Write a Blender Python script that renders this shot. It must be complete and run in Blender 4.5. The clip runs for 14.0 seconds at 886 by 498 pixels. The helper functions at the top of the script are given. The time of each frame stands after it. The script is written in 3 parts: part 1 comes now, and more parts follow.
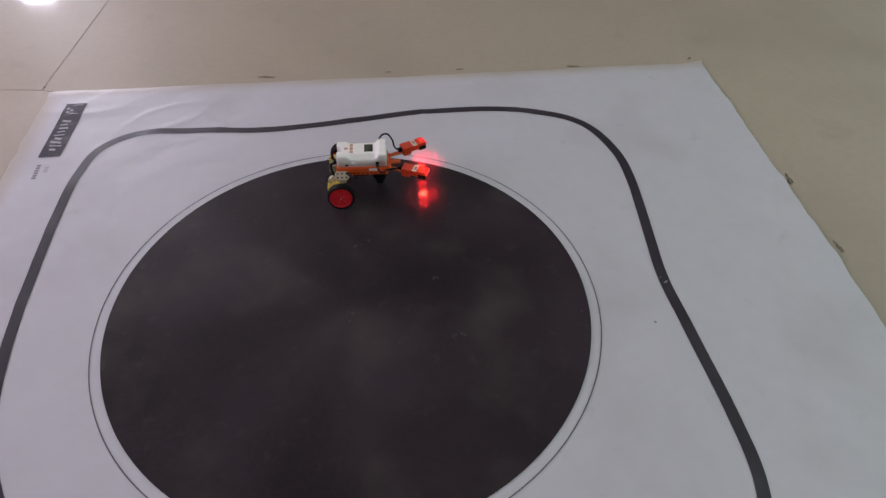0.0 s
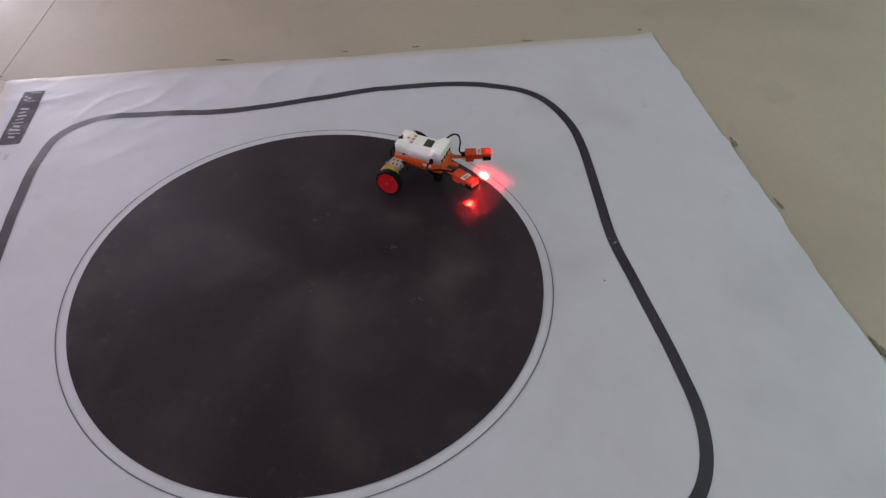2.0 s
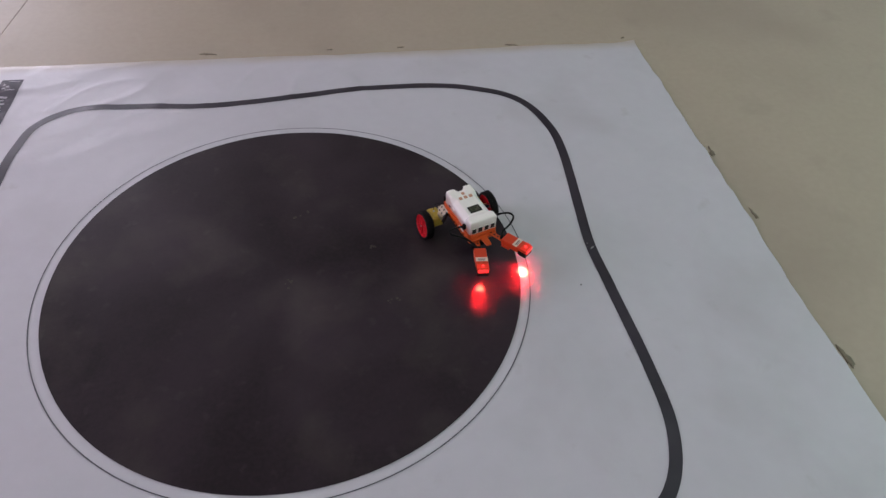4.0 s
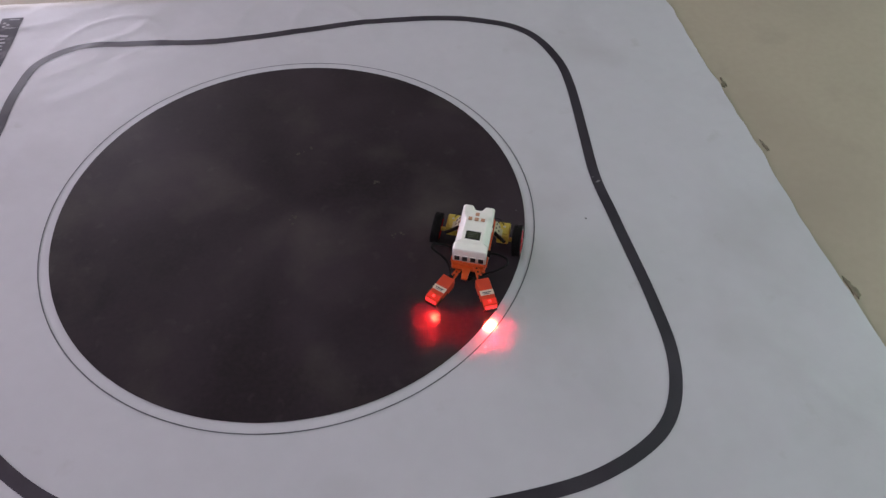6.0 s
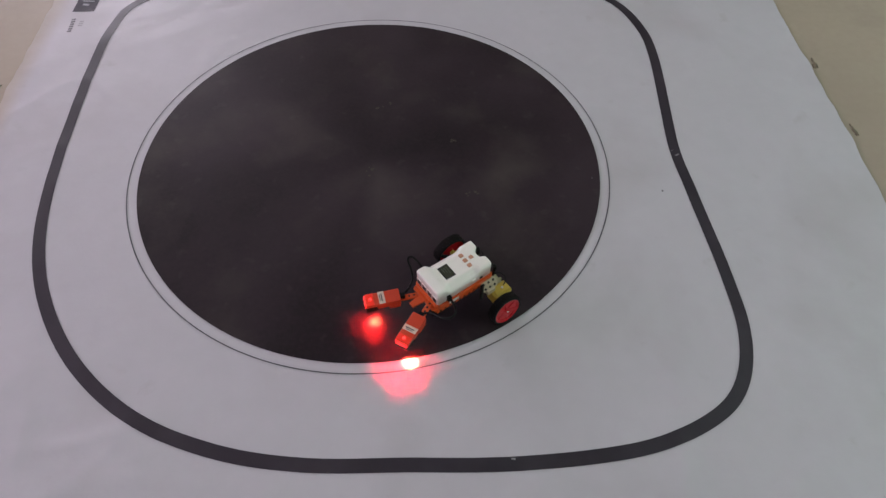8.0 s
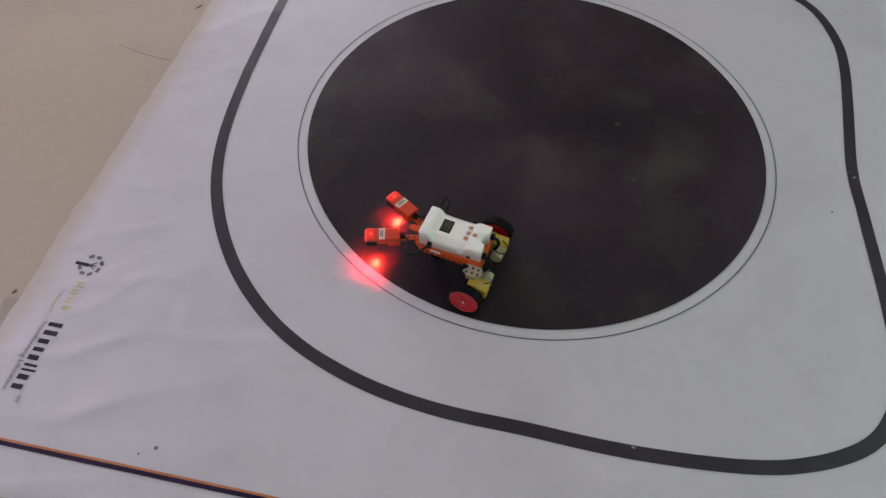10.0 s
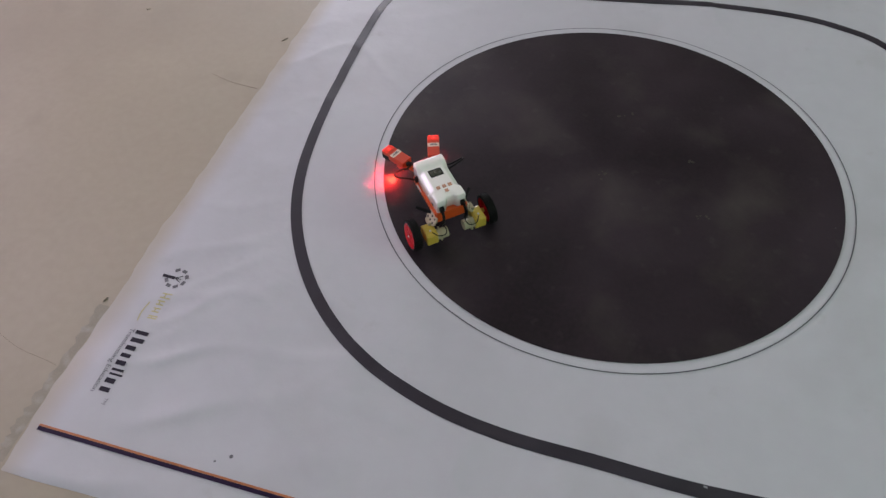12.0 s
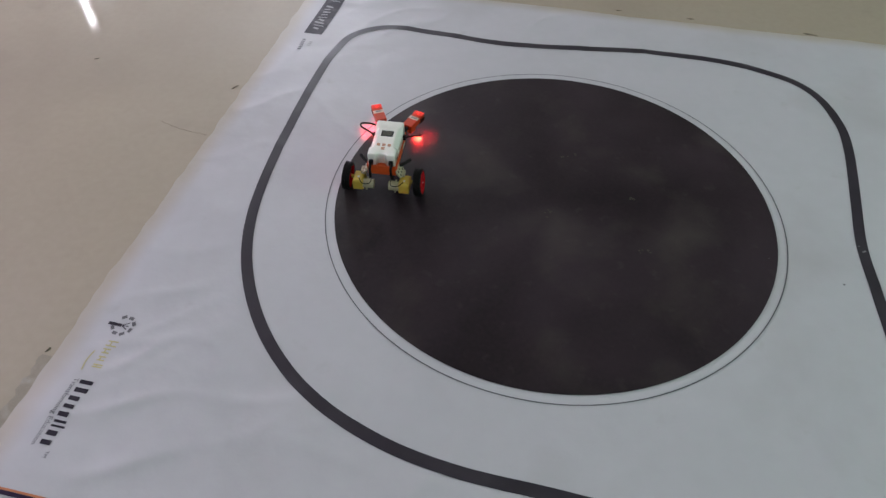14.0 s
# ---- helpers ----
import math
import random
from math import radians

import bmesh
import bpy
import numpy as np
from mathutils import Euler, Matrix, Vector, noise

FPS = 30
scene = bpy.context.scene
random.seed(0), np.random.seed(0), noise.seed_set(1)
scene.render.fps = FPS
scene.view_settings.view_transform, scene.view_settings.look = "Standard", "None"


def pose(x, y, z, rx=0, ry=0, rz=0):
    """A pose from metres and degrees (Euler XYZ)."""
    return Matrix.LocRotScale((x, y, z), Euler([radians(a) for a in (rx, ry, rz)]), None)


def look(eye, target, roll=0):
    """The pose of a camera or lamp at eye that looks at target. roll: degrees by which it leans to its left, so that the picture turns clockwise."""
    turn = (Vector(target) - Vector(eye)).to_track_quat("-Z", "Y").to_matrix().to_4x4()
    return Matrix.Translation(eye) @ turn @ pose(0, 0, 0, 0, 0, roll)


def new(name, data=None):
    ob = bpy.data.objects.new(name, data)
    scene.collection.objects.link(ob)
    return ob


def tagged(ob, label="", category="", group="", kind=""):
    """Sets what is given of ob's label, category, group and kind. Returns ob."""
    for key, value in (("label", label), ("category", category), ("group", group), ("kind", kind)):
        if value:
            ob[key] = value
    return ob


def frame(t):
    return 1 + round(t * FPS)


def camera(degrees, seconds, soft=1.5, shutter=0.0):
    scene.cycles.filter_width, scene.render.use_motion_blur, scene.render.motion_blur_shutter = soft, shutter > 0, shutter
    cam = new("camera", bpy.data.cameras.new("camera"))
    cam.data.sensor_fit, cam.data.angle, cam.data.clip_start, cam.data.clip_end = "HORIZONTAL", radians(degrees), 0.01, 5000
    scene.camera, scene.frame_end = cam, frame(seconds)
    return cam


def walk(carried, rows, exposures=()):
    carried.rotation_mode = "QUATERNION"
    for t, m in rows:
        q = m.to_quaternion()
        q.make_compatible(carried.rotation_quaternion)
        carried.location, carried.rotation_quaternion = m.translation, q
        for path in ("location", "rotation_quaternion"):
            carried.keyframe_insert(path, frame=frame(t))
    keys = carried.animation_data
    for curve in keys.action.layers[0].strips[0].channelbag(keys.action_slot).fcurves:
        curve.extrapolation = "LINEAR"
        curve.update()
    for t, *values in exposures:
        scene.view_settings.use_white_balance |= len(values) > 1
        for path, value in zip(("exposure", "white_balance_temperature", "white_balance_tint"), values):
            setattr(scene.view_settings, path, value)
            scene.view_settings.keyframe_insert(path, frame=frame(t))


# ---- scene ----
cam = camera(66.39, 14.0, soft=1.45)
walk(cam, [
    (0.0, pose(0.0860, -0.8444, 0.9883, 44.744, -0.371, -5.500)),
    (0.5, pose(0.1003, -0.8438, 0.9991, 45.713, -0.428, -8.142)),
    (1.0, pose(0.1037, -0.8689, 1.0036, 45.821, 0.020, -8.144)),
    (1.5, pose(0.1145, -0.8963, 0.9932, 43.139, -0.467, -7.871)),
    (2.0, pose(0.1250, -0.9062, 0.9943, 43.654, -0.109, -8.226)),
    (2.5, pose(0.1292, -0.9068, 1.0015, 44.370, -2.170, -8.405)),
    (5.0, pose(0.1302, -0.9145, 0.9903, 41.667, -2.186, -8.062)),
    (5.5, pose(0.1442, -0.9152, 0.9805, 39.990, -1.616, -7.536)),
    (6.0, pose(0.1495, -0.9282, 0.9848, 39.070, -0.976, -7.774)),
    (6.5, pose(0.1437, -0.9396, 0.9867, 39.060, 0.145, -5.862)),
    (7.0, pose(0.1255, -0.9484, 0.9863, 39.605, -0.030, -4.186)),
    (7.5, pose(0.1153, -0.9494, 0.9812, 39.103, -1.073, -3.135)),
    (8.0, pose(0.0954, -0.9576, 0.9696, 37.103, -0.681, -2.050)),
    (8.5, pose(0.0753, -0.9565, 0.9688, 34.355, 0.056, 2.754)),
    (8.7, pose(0.0637, -0.9592, 0.9760, 34.329, 0.022, 4.525)),
    (11.0, pose(-0.0171, -1.0035, 0.9796, 36.156, 0.404, 13.173)),
    (11.5, pose(-0.0245, -1.0094, 0.9871, 37.168, 1.236, 13.979)),
    (12.0, pose(-0.0245, -1.0202, 0.9859, 37.868, 1.581, 15.876)),
    (12.5, pose(-0.0198, -1.0288, 0.9897, 38.870, 0.750, 15.796)),
    (13.0, pose(-0.0198, -1.0364, 0.9902, 39.326, 1.186, 16.033)),
    (13.5, pose(-0.0144, -1.0346, 0.9958, 41.403, 0.963, 14.900)),
    (14.0, pose(-0.0058, -1.0371, 0.9918, 41.696, -0.227, 12.498)),
], [(0.0, 0.42, 6600, 14), (2.5, 0.47, 6550, 14), (5.0, 0.44, 6500, 15), (8.5, 0.44, 6750, 14), (11.0, 0.46, 6750, 8), (12.5, 0.46, 6500, 5), (14.0, 0.46, 6450, 2)])

# ---- world, daylight, fill lamps, exposure ----
world = bpy.data.worlds.new("sky")
scene.world = world
world.use_nodes = True
wn = world.node_tree.nodes
sky = wn.new("ShaderNodeTexSky")
sky.sky_type, sky.sun_disc = "NISHITA", False
sky.sun_elevation, sky.sun_rotation = radians(42), radians(320)
world.node_tree.links.new(sky.outputs[0], wn["Background"].inputs[0])
wn["Background"].inputs[1].default_value = 0.12


def area_lamp(name, x, y, z, sx, sy, aim, power, colour):
    lamp = bpy.data.lights.new(name, "AREA")
    lamp.shape, lamp.size, lamp.size_y, lamp.energy, lamp.color = "RECTANGLE", sx, sy, power, colour
    ob = new(name, lamp)
    ob.matrix_world = look((x, y, z), aim)
    return ob


area_lamp("daylight_left", -4.31, 3.79, 1.59, 0.12, 1.38, (0, 3.79, 1.59), 14, (0.97, 0.93, 1.05))
area_lamp("daylight_back", -3.11, 6.11, 1.55, 0.72, 1.16, (-3.11, 0, 1.55), 96, (0.965, 0.935, 1.09))
# unseen fill lamps; side pink and right green stand for lens colour cast
area_lamp("fill_side", -4.31, 0.4, 1.52, 2.2, 1.24, (0, 0.4, 1.52), 64, (1.0, 0.79, 1.09))
area_lamp("fill_right", 3.31, -0.1, 1.6, 2.2, 1.2, (0, -0.1, 1.6), 32, (0.62, 1.0, 0.82))
area_lamp("fill_behind", -0.6, -3.61, 1.6, 2.4, 1.2, (-0.6, 0, 1.6), 9, (0.92, 0.97, 1.04))


# ---- materials ----
def material(name, colour, rough=0.5, metal=0.0, vary=0.12, scale=30.0, fine=400.0, bump=0.05, coat=0.0, ior=1.5):
    """Principled surface whose colour and gloss drift at two scales, with a fine relief."""
    m = bpy.data.materials.new(name)
    m.use_nodes = True
    nt = m.node_tree
    b = nt.nodes["Principled BSDF"]
    tc = nt.nodes.new("ShaderNodeTexCoord")
    big, small = nt.nodes.new("ShaderNodeTexNoise"), nt.nodes.new("ShaderNodeTexNoise")
    big.inputs["Scale"].default_value, big.inputs["Detail"].default_value = scale, 5
    small.inputs["Scale"].default_value, small.inputs["Detail"].default_value = fine, 3
    for n in (big, small):
        nt.links.new(tc.outputs["Object"], n.inputs["Vector"])
    add = nt.nodes.new("ShaderNodeMath")
    add.operation = "ADD"
    nt.links.new(big.outputs["Fac"], add.inputs[0])
    nt.links.new(small.outputs["Fac"], add.inputs[1])
    ramp = nt.nodes.new("ShaderNodeMapRange")
    ramp.inputs["From Min"].default_value, ramp.inputs["From Max"].default_value = 0.6, 1.4
    ramp.inputs["To Min"].default_value, ramp.inputs["To Max"].default_value = 1 - vary, 1 + vary
    nt.links.new(add.outputs[0], ramp.inputs["Value"])
    mul = nt.nodes.new("ShaderNodeVectorMath")
    mul.operation = "SCALE"
    mul.inputs[0].default_value = colour
    nt.links.new(ramp.outputs[0], mul.inputs["Scale"])
    nt.links.new(mul.outputs[0], b.inputs["Base Color"])
    rr = nt.nodes.new("ShaderNodeMapRange")
    rr.inputs["To Min"].default_value, rr.inputs["To Max"].default_value = max(0.02, rough - 0.08), min(1, rough + 0.08)
    nt.links.new(big.outputs["Fac"], rr.inputs["Value"])
    nt.links.new(rr.outputs[0], b.inputs["Roughness"])
    bp = nt.nodes.new("ShaderNodeBump")
    bp.inputs["Strength"].default_value, bp.inputs["Distance"].default_value = bump, 0.002
    nt.links.new(small.outputs["Fac"], bp.inputs["Height"])
    nt.links.new(bp.outputs[0], b.inputs["Normal"])
    b.inputs["Metallic"].default_value, b.inputs["IOR"].default_value = metal, ior
    b.inputs["Coat Weight"].default_value = coat
    b.inputs["Coat Roughness"].default_value = 0.06
    return m


def smudged(m, colour, scale, low, high, amount):
    """Lay cloudy dust or stains of another colour over a material."""
    nt = m.node_tree
    b = nt.nodes["Principled BSDF"]
    old = b.inputs["Base Color"].links[0].from_socket
    tc = nt.nodes.new("ShaderNodeTexCoord")
    n = nt.nodes.new("ShaderNodeTexNoise")
    n.inputs["Scale"].default_value, n.inputs["Detail"].default_value, n.inputs["Distortion"].default_value = scale, 6, 0.15
    nt.links.new(tc.outputs["Object"], n.inputs["Vector"])
    r = nt.nodes.new("ShaderNodeMapRange")
    r.inputs["From Min"].default_value, r.inputs["From Max"].default_value = low, high
    r.inputs["To Min"].default_value, r.inputs["To Max"].default_value = 0, amount
    nt.links.new(n.outputs["Fac"], r.inputs["Value"])
    mix = nt.nodes.new("ShaderNodeMix")
    mix.data_type = "RGBA"
    nt.links.new(r.outputs[0], mix.inputs["Factor"])
    nt.links.new(old, mix.inputs["A"])
    mix.inputs["B"].default_value = (*colour, 1)
    nt.links.new(mix.outputs["Result"], b.inputs["Base Color"])
    return m


def edge_tint(m, colour):
    """A beige tint over the mat's left and top borders, broken up by noise."""
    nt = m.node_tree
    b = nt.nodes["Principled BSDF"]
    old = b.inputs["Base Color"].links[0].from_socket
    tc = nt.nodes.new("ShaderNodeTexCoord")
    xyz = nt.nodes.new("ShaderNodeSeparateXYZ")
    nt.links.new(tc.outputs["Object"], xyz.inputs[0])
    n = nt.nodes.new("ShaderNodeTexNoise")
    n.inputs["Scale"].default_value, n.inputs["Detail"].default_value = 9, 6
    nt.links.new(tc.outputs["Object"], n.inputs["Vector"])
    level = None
    # no tint at clean, full tint at worn
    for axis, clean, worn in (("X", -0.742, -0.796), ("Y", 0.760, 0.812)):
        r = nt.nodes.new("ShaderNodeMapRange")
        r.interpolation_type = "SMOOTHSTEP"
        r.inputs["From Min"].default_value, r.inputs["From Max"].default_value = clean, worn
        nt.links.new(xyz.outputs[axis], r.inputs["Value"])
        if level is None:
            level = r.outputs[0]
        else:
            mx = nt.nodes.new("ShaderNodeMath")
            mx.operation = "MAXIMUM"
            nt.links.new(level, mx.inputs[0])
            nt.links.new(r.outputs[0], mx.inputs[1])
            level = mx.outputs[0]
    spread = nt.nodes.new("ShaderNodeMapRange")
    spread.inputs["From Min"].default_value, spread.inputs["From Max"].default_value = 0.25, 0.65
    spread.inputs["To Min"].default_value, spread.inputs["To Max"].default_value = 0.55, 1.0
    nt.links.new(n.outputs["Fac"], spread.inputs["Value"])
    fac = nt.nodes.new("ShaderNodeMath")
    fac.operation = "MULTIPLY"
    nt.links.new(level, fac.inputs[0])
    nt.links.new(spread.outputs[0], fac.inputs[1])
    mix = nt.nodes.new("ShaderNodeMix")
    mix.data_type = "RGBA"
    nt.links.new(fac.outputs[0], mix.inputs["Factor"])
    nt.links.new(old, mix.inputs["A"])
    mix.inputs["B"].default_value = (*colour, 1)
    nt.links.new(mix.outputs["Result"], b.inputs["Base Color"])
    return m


def glow(name, colour, strength, sampling="NONE", base=(0.3, 0.02, 0.01)):
    m = material(name, base, 0.3, vary=0.05)
    b = m.node_tree.nodes["Principled BSDF"]
    b.inputs["Emission Color"].default_value = (*colour, 1)
    b.inputs["Emission Strength"].default_value = strength
    m.cycles.emission_sampling = sampling
    return m


VINYL = edge_tint(smudged(smudged(material("white_vinyl", (0.525, 0.515, 0.535), 0.46, vary=0.03, scale=9, fine=30, bump=0.35, ior=1.48), (0.38, 0.365, 0.36), 3.2, 0.52, 0.80, 0.55), (0.34, 0.325, 0.30), 14, 0.66, 0.80, 0.35), (0.43, 0.375, 0.30))
PRINT = smudged(smudged(smudged(material("black_print", (0.0170, 0.0112, 0.0138), 0.42, vary=0.35, scale=5, fine=120, bump=0.05, ior=1.28), (0.047, 0.0335, 0.041), 3.4, 0.38, 0.66, 0.62), (0.080, 0.070, 0.059), 5.5, 0.50, 0.72, 0.40), (0.12, 0.11, 0.10), 26, 0.62, 0.80, 0.20)
LINE = smudged(material("black_line_print", (0.022, 0.0175, 0.026), 0.40, vary=0.15, scale=12, bump=0.03, ior=1.45), (0.052, 0.045, 0.056), 9, 0.46, 0.76, 0.6)
RING = material("grey_line_print", (0.10, 0.10, 0.11), 0.45, vary=0.3, scale=8)
DARK_LABEL = smudged(material("dark_label_print", (0.035, 0.03, 0.04), 0.5, vary=0.2, scale=40, ior=1.25), (0.20, 0.18, 0.19), 30, 0.5, 0.8, 0.6)
LABEL_WHITE = material("worn_white_print", (0.33, 0.32, 0.33), 0.5, vary=0.25, scale=60)
INK = material("ink", (0.022, 0.018, 0.028), 0.5, vary=0.25, scale=60, ior=1.25)
INK_GREY = material("grey_ink", (0.12, 0.115, 0.125), 0.45, vary=0.3, scale=60)
INK_YELLOW = material("faded_yellow_ink", (0.52, 0.46, 0.20), 0.45, vary=0.1, scale=60)
INK_ORANGE = material("orange_print", (0.46, 0.16, 0.055), 0.45, vary=0.2, scale=30)
INK_NAVY = material("navy_print", (0.022, 0.010, 0.036), 0.5, vary=0.2, scale=30, ior=1.25)
DUST = material("thin_dust_film", (0.052, 0.044, 0.036), 0.6, vary=0.4, scale=200, ior=1.34)
SCUFF = material("scuffed_vinyl", (0.28, 0.28, 0.28), 0.6, vary=0.2, scale=60)
TILE = smudged(smudged(material("polished_beige_slab", (0.40, 0.34, 0.255), 0.52, vary=0.05, scale=2.2, fine=60, bump=0.004, coat=0.55, ior=1.30), (0.31, 0.255, 0.195), 1.6, 0.46, 0.72, 0.6), (0.28, 0.24, 0.19), 7, 0.62, 0.8, 0.4)
GROUT = material("dirty_grout", (0.27, 0.225, 0.175), 0.8, vary=0.3)
WALL = material("cream_wall_paint", (0.66, 0.66, 0.64), 0.7, vary=0.04, scale=3)
CEILING = material("white_ceiling_paint", (0.78, 0.78, 0.77), 0.8, vary=0.03, scale=3)
FRAME = material("window_frame_paint", (0.35, 0.33, 0.31), 0.45, vary=0.08)
SHELL = smudged(material("white_plastic", (0.87, 0.85, 0.77), 0.22, vary=0.03, scale=60, fine=900, bump=0.015, coat=0.3), (0.6, 0.56, 0.49), 70, 0.58, 0.8, 0.3)
ORANGE = smudged(material("orange_plastic", (0.62, 0.085, 0.012), 0.34, vary=0.08, scale=80, bump=0.02), (0.40, 0.08, 0.02), 60, 0.55, 0.8, 0.4)
SENSOR = material("red_orange_plastic", (0.58, 0.045, 0.010), 0.36, vary=0.08, scale=90, bump=0.02)
TAN = material("tan_button_plastic", (0.52, 0.27, 0.16), 0.4, vary=0.1, scale=200)
BEIGE = smudged(material("beige_bracket_plastic", (0.42, 0.36, 0.245), 0.4, vary=0.08, scale=100), (0.40, 0.36, 0.24), 80, 0.55, 0.8, 0.4)
YELLOW = smudged(material("yellow_plastic", (0.52, 0.37, 0.05), 0.35, vary=0.08, scale=90), (0.42, 0.30, 0.05), 70, 0.55, 0.8, 0.4)
PALE = material("translucent_end_cap", (0.40, 0.36, 0.23), 0.25, vary=0.1, scale=100)
BLACK = material("black_plastic", (0.006, 0.0055, 0.0055), 0.5, vary=0.2, scale=100, ior=1.25)
RUBBER = smudged(material("tyre_rubber", (0.007, 0.0062, 0.006), 0.62, vary=0.2, scale=120, bump=0.2, ior=1.2), (0.016, 0.014, 0.013), 90, 0.55, 0.8, 0.5)
RIM = material("red_wheel_plastic", (0.50, 0.013, 0.020), 0.20, vary=0.08, scale=80)
# near-black, painted as the shade inside holes, slots and sockets
HOLE_SHADE = material("painted_hollow_shade", (0.012, 0.010, 0.009), 0.7, vary=0.2)
STEEL = material("steel", (0.55, 0.54, 0.52), 0.3, metal=1.0, vary=0.1)
LCD = material("dark_lcd_glass", (0.030, 0.037, 0.018), 0.10, vary=0.15, scale=200, coat=0.6)
LCD_TEXT = material("lcd_pixels", (0.035, 0.042, 0.022), 0.3, vary=0.2)
# pale paper with the red sensor light's tint put into its colour
STRIP = material("red_lit_label", (0.70, 0.55, 0.44), 0.5, vary=0.1, scale=150)
PAPER = material("white_sticker", (0.66, 0.63, 0.58), 0.5, vary=0.05)
DIRT = material("grey_brown_dirt", (0.19, 0.155, 0.11), 0.9, vary=0.3, scale=150, bump=0.3)
TAPE = smudged(material("old_clear_tape", (0.30, 0.262, 0.20), 0.6, vary=0.12, scale=40), (0.40, 0.37, 0.31), 45, 0.5, 0.7, 0.7)
LED_TOP = glow("lit_red_indicator", (1.0, 0.03, 0.03), 1.1)
LED_COVER = glow("red_plastic_lit_from_within", (1.0, 0.02, 0.015), 0.28, base=(0.5, 0.03, 0.01))
LED_DOT = glow("lit_red_indicator_core", (1.0, 0.035, 0.03), 1.7)
BEAM = glow("lit_red_led", (1.0, 0.016, 0.020), 7800.0, "FRONT")
CORE = glow("lit_red_led_core", (1.0, 0.060, 0.030), 1200000.0, "FRONT")


# ---- mesh helpers ----
def part(name, bm, mat, parent=None, label="", smooth=False):
    me = bpy.data.meshes.new(name)
    if len(bm.faces) > 1:
        bmesh.ops.recalc_face_normals(bm, faces=bm.faces)
    bm.to_mesh(me)
    bm.free()
    me.materials.append(mat)
    if smooth:
        for p in me.polygons:
            p.use_smooth = True
    ob = new(name, me)
    if parent is not None:
        ob.parent = parent
    if label:
        ob["label"] = label
    return ob


def add_box(bm, x0, x1, y0, y1, z0, z1, bevel=0.0, m=None, seg=2):
    r = bmesh.ops.create_cube(bm, size=1)
    vs = r["verts"]
    bmesh.ops.transform(bm, matrix=Matrix.Translation(((x0 + x1) / 2, (y0 + y1) / 2, (z0 + z1) / 2)) @ Matrix.Diagonal((x1 - x0, y1 - y0, z1 - z0, 1)), verts=vs)
    if bevel:
        es = list({e for v in vs for e in v.link_edges})
        r = bmesh.ops.bevel(bm, geom=es, offset=bevel, segments=seg, affect="EDGES", profile=0.5)
        vs = list(set(r["verts"]) | {v for v in vs if v.is_valid})
    if m is not None:
        bmesh.ops.transform(bm, matrix=m, verts=vs)
    return vs


def box(x0, x1, y0, y1, z0, z1, bevel=0.0, m=None):
    bm = bmesh.new()
    add_box(bm, x0, x1, y0, y1, z0, z1, bevel, m)
    return bm


def add_cyl(bm, r0, r1, depth, m, seg=24):
    """A cylinder or cone along local z, centred."""
    r = bmesh.ops.create_cone(bm, cap_ends=True, segments=seg, radius1=r0, radius2=r1, depth=depth)
    bmesh.ops.transform(bm, matrix=m, verts=r["verts"])


def cyl(r, depth, m, seg=24, r1=None):
    bm = bmesh.new()
    add_cyl(bm, r, r if r1 is None else r1, depth, m, seg)
    return bm


def lathe(profile, m, seg=40):
    """Turn a closed (radius, z) profile about local z."""
    bm = bmesh.new()
    rings = []
    for k in range(seg):
        a = 2 * math.pi * k / seg
        rings.append([bm.verts.new(m @ Vector((r * math.cos(a), r * math.sin(a), z))) for r, z in profile])
    for k in range(seg):
        p, q = rings[k], rings[(k + 1) % seg]
        for i in range(len(profile)):
            j = (i + 1) % len(profile)
            bm.faces.new((p[i], p[j], q[j], q[i]))
    bmesh.ops.remove_doubles(bm, verts=bm.verts, dist=1e-6)
    return bm


def spline(ctrl, n, closed=False):
    """Catmull-Rom points through the control points."""
    c = [Vector(p) for p in ctrl]
    out = []
    spans = len(c) if closed else len(c) - 1
    for i in range(spans):
        if closed:
            a, b, d, e = c[i - 1], c[i], c[(i + 1) % len(c)], c[(i + 2) % len(c)]
        else:
            a, b, d, e = c[max(i - 1, 0)], c[i], c[i + 1], c[min(i + 2, len(c) - 1)]
        for k in range(n):
            t = k / n
            out.append(0.5 * ((2 * b) + (d - a) * t + (2 * a - 5 * b + 4 * d - e) * t * t + (3 * b - a - 3 * d + e) * t ** 3))
    if not closed:
        out.append(c[-1])
    return out


def tube(ctrl, r, n=8, seg=8, flat=1.0):
    """A cable of radius r along a smooth line; flat below 1 makes a ribbon."""
    pts = spline(ctrl, n)
    bm = bmesh.new()
    rings = []
    for i, p in enumerate(pts):
        d = (pts[min(i + 1, len(pts) - 1)] - pts[max(i - 1, 0)]).normalized()
        side = d.cross(Vector((0, 0, 1)))
        side = side.normalized() if side.length > 1e-4 else Vector((0, 1, 0))
        up = side.cross(d).normalized()
        rings.append([bm.verts.new(p + r * (math.cos(a) * up * 1.0 + math.sin(a) * side * flat)) for a in [2 * math.pi * k / seg for k in range(seg)]])
    for a, b in zip(rings, rings[1:]):
        for k in range(seg):
            bm.faces.new((a[k], a[(k + 1) % seg], b[(k + 1) % seg], b[k]))
    bm.faces.new(rings[0])
    bm.faces.new(rings[-1][::-1])
    return bm


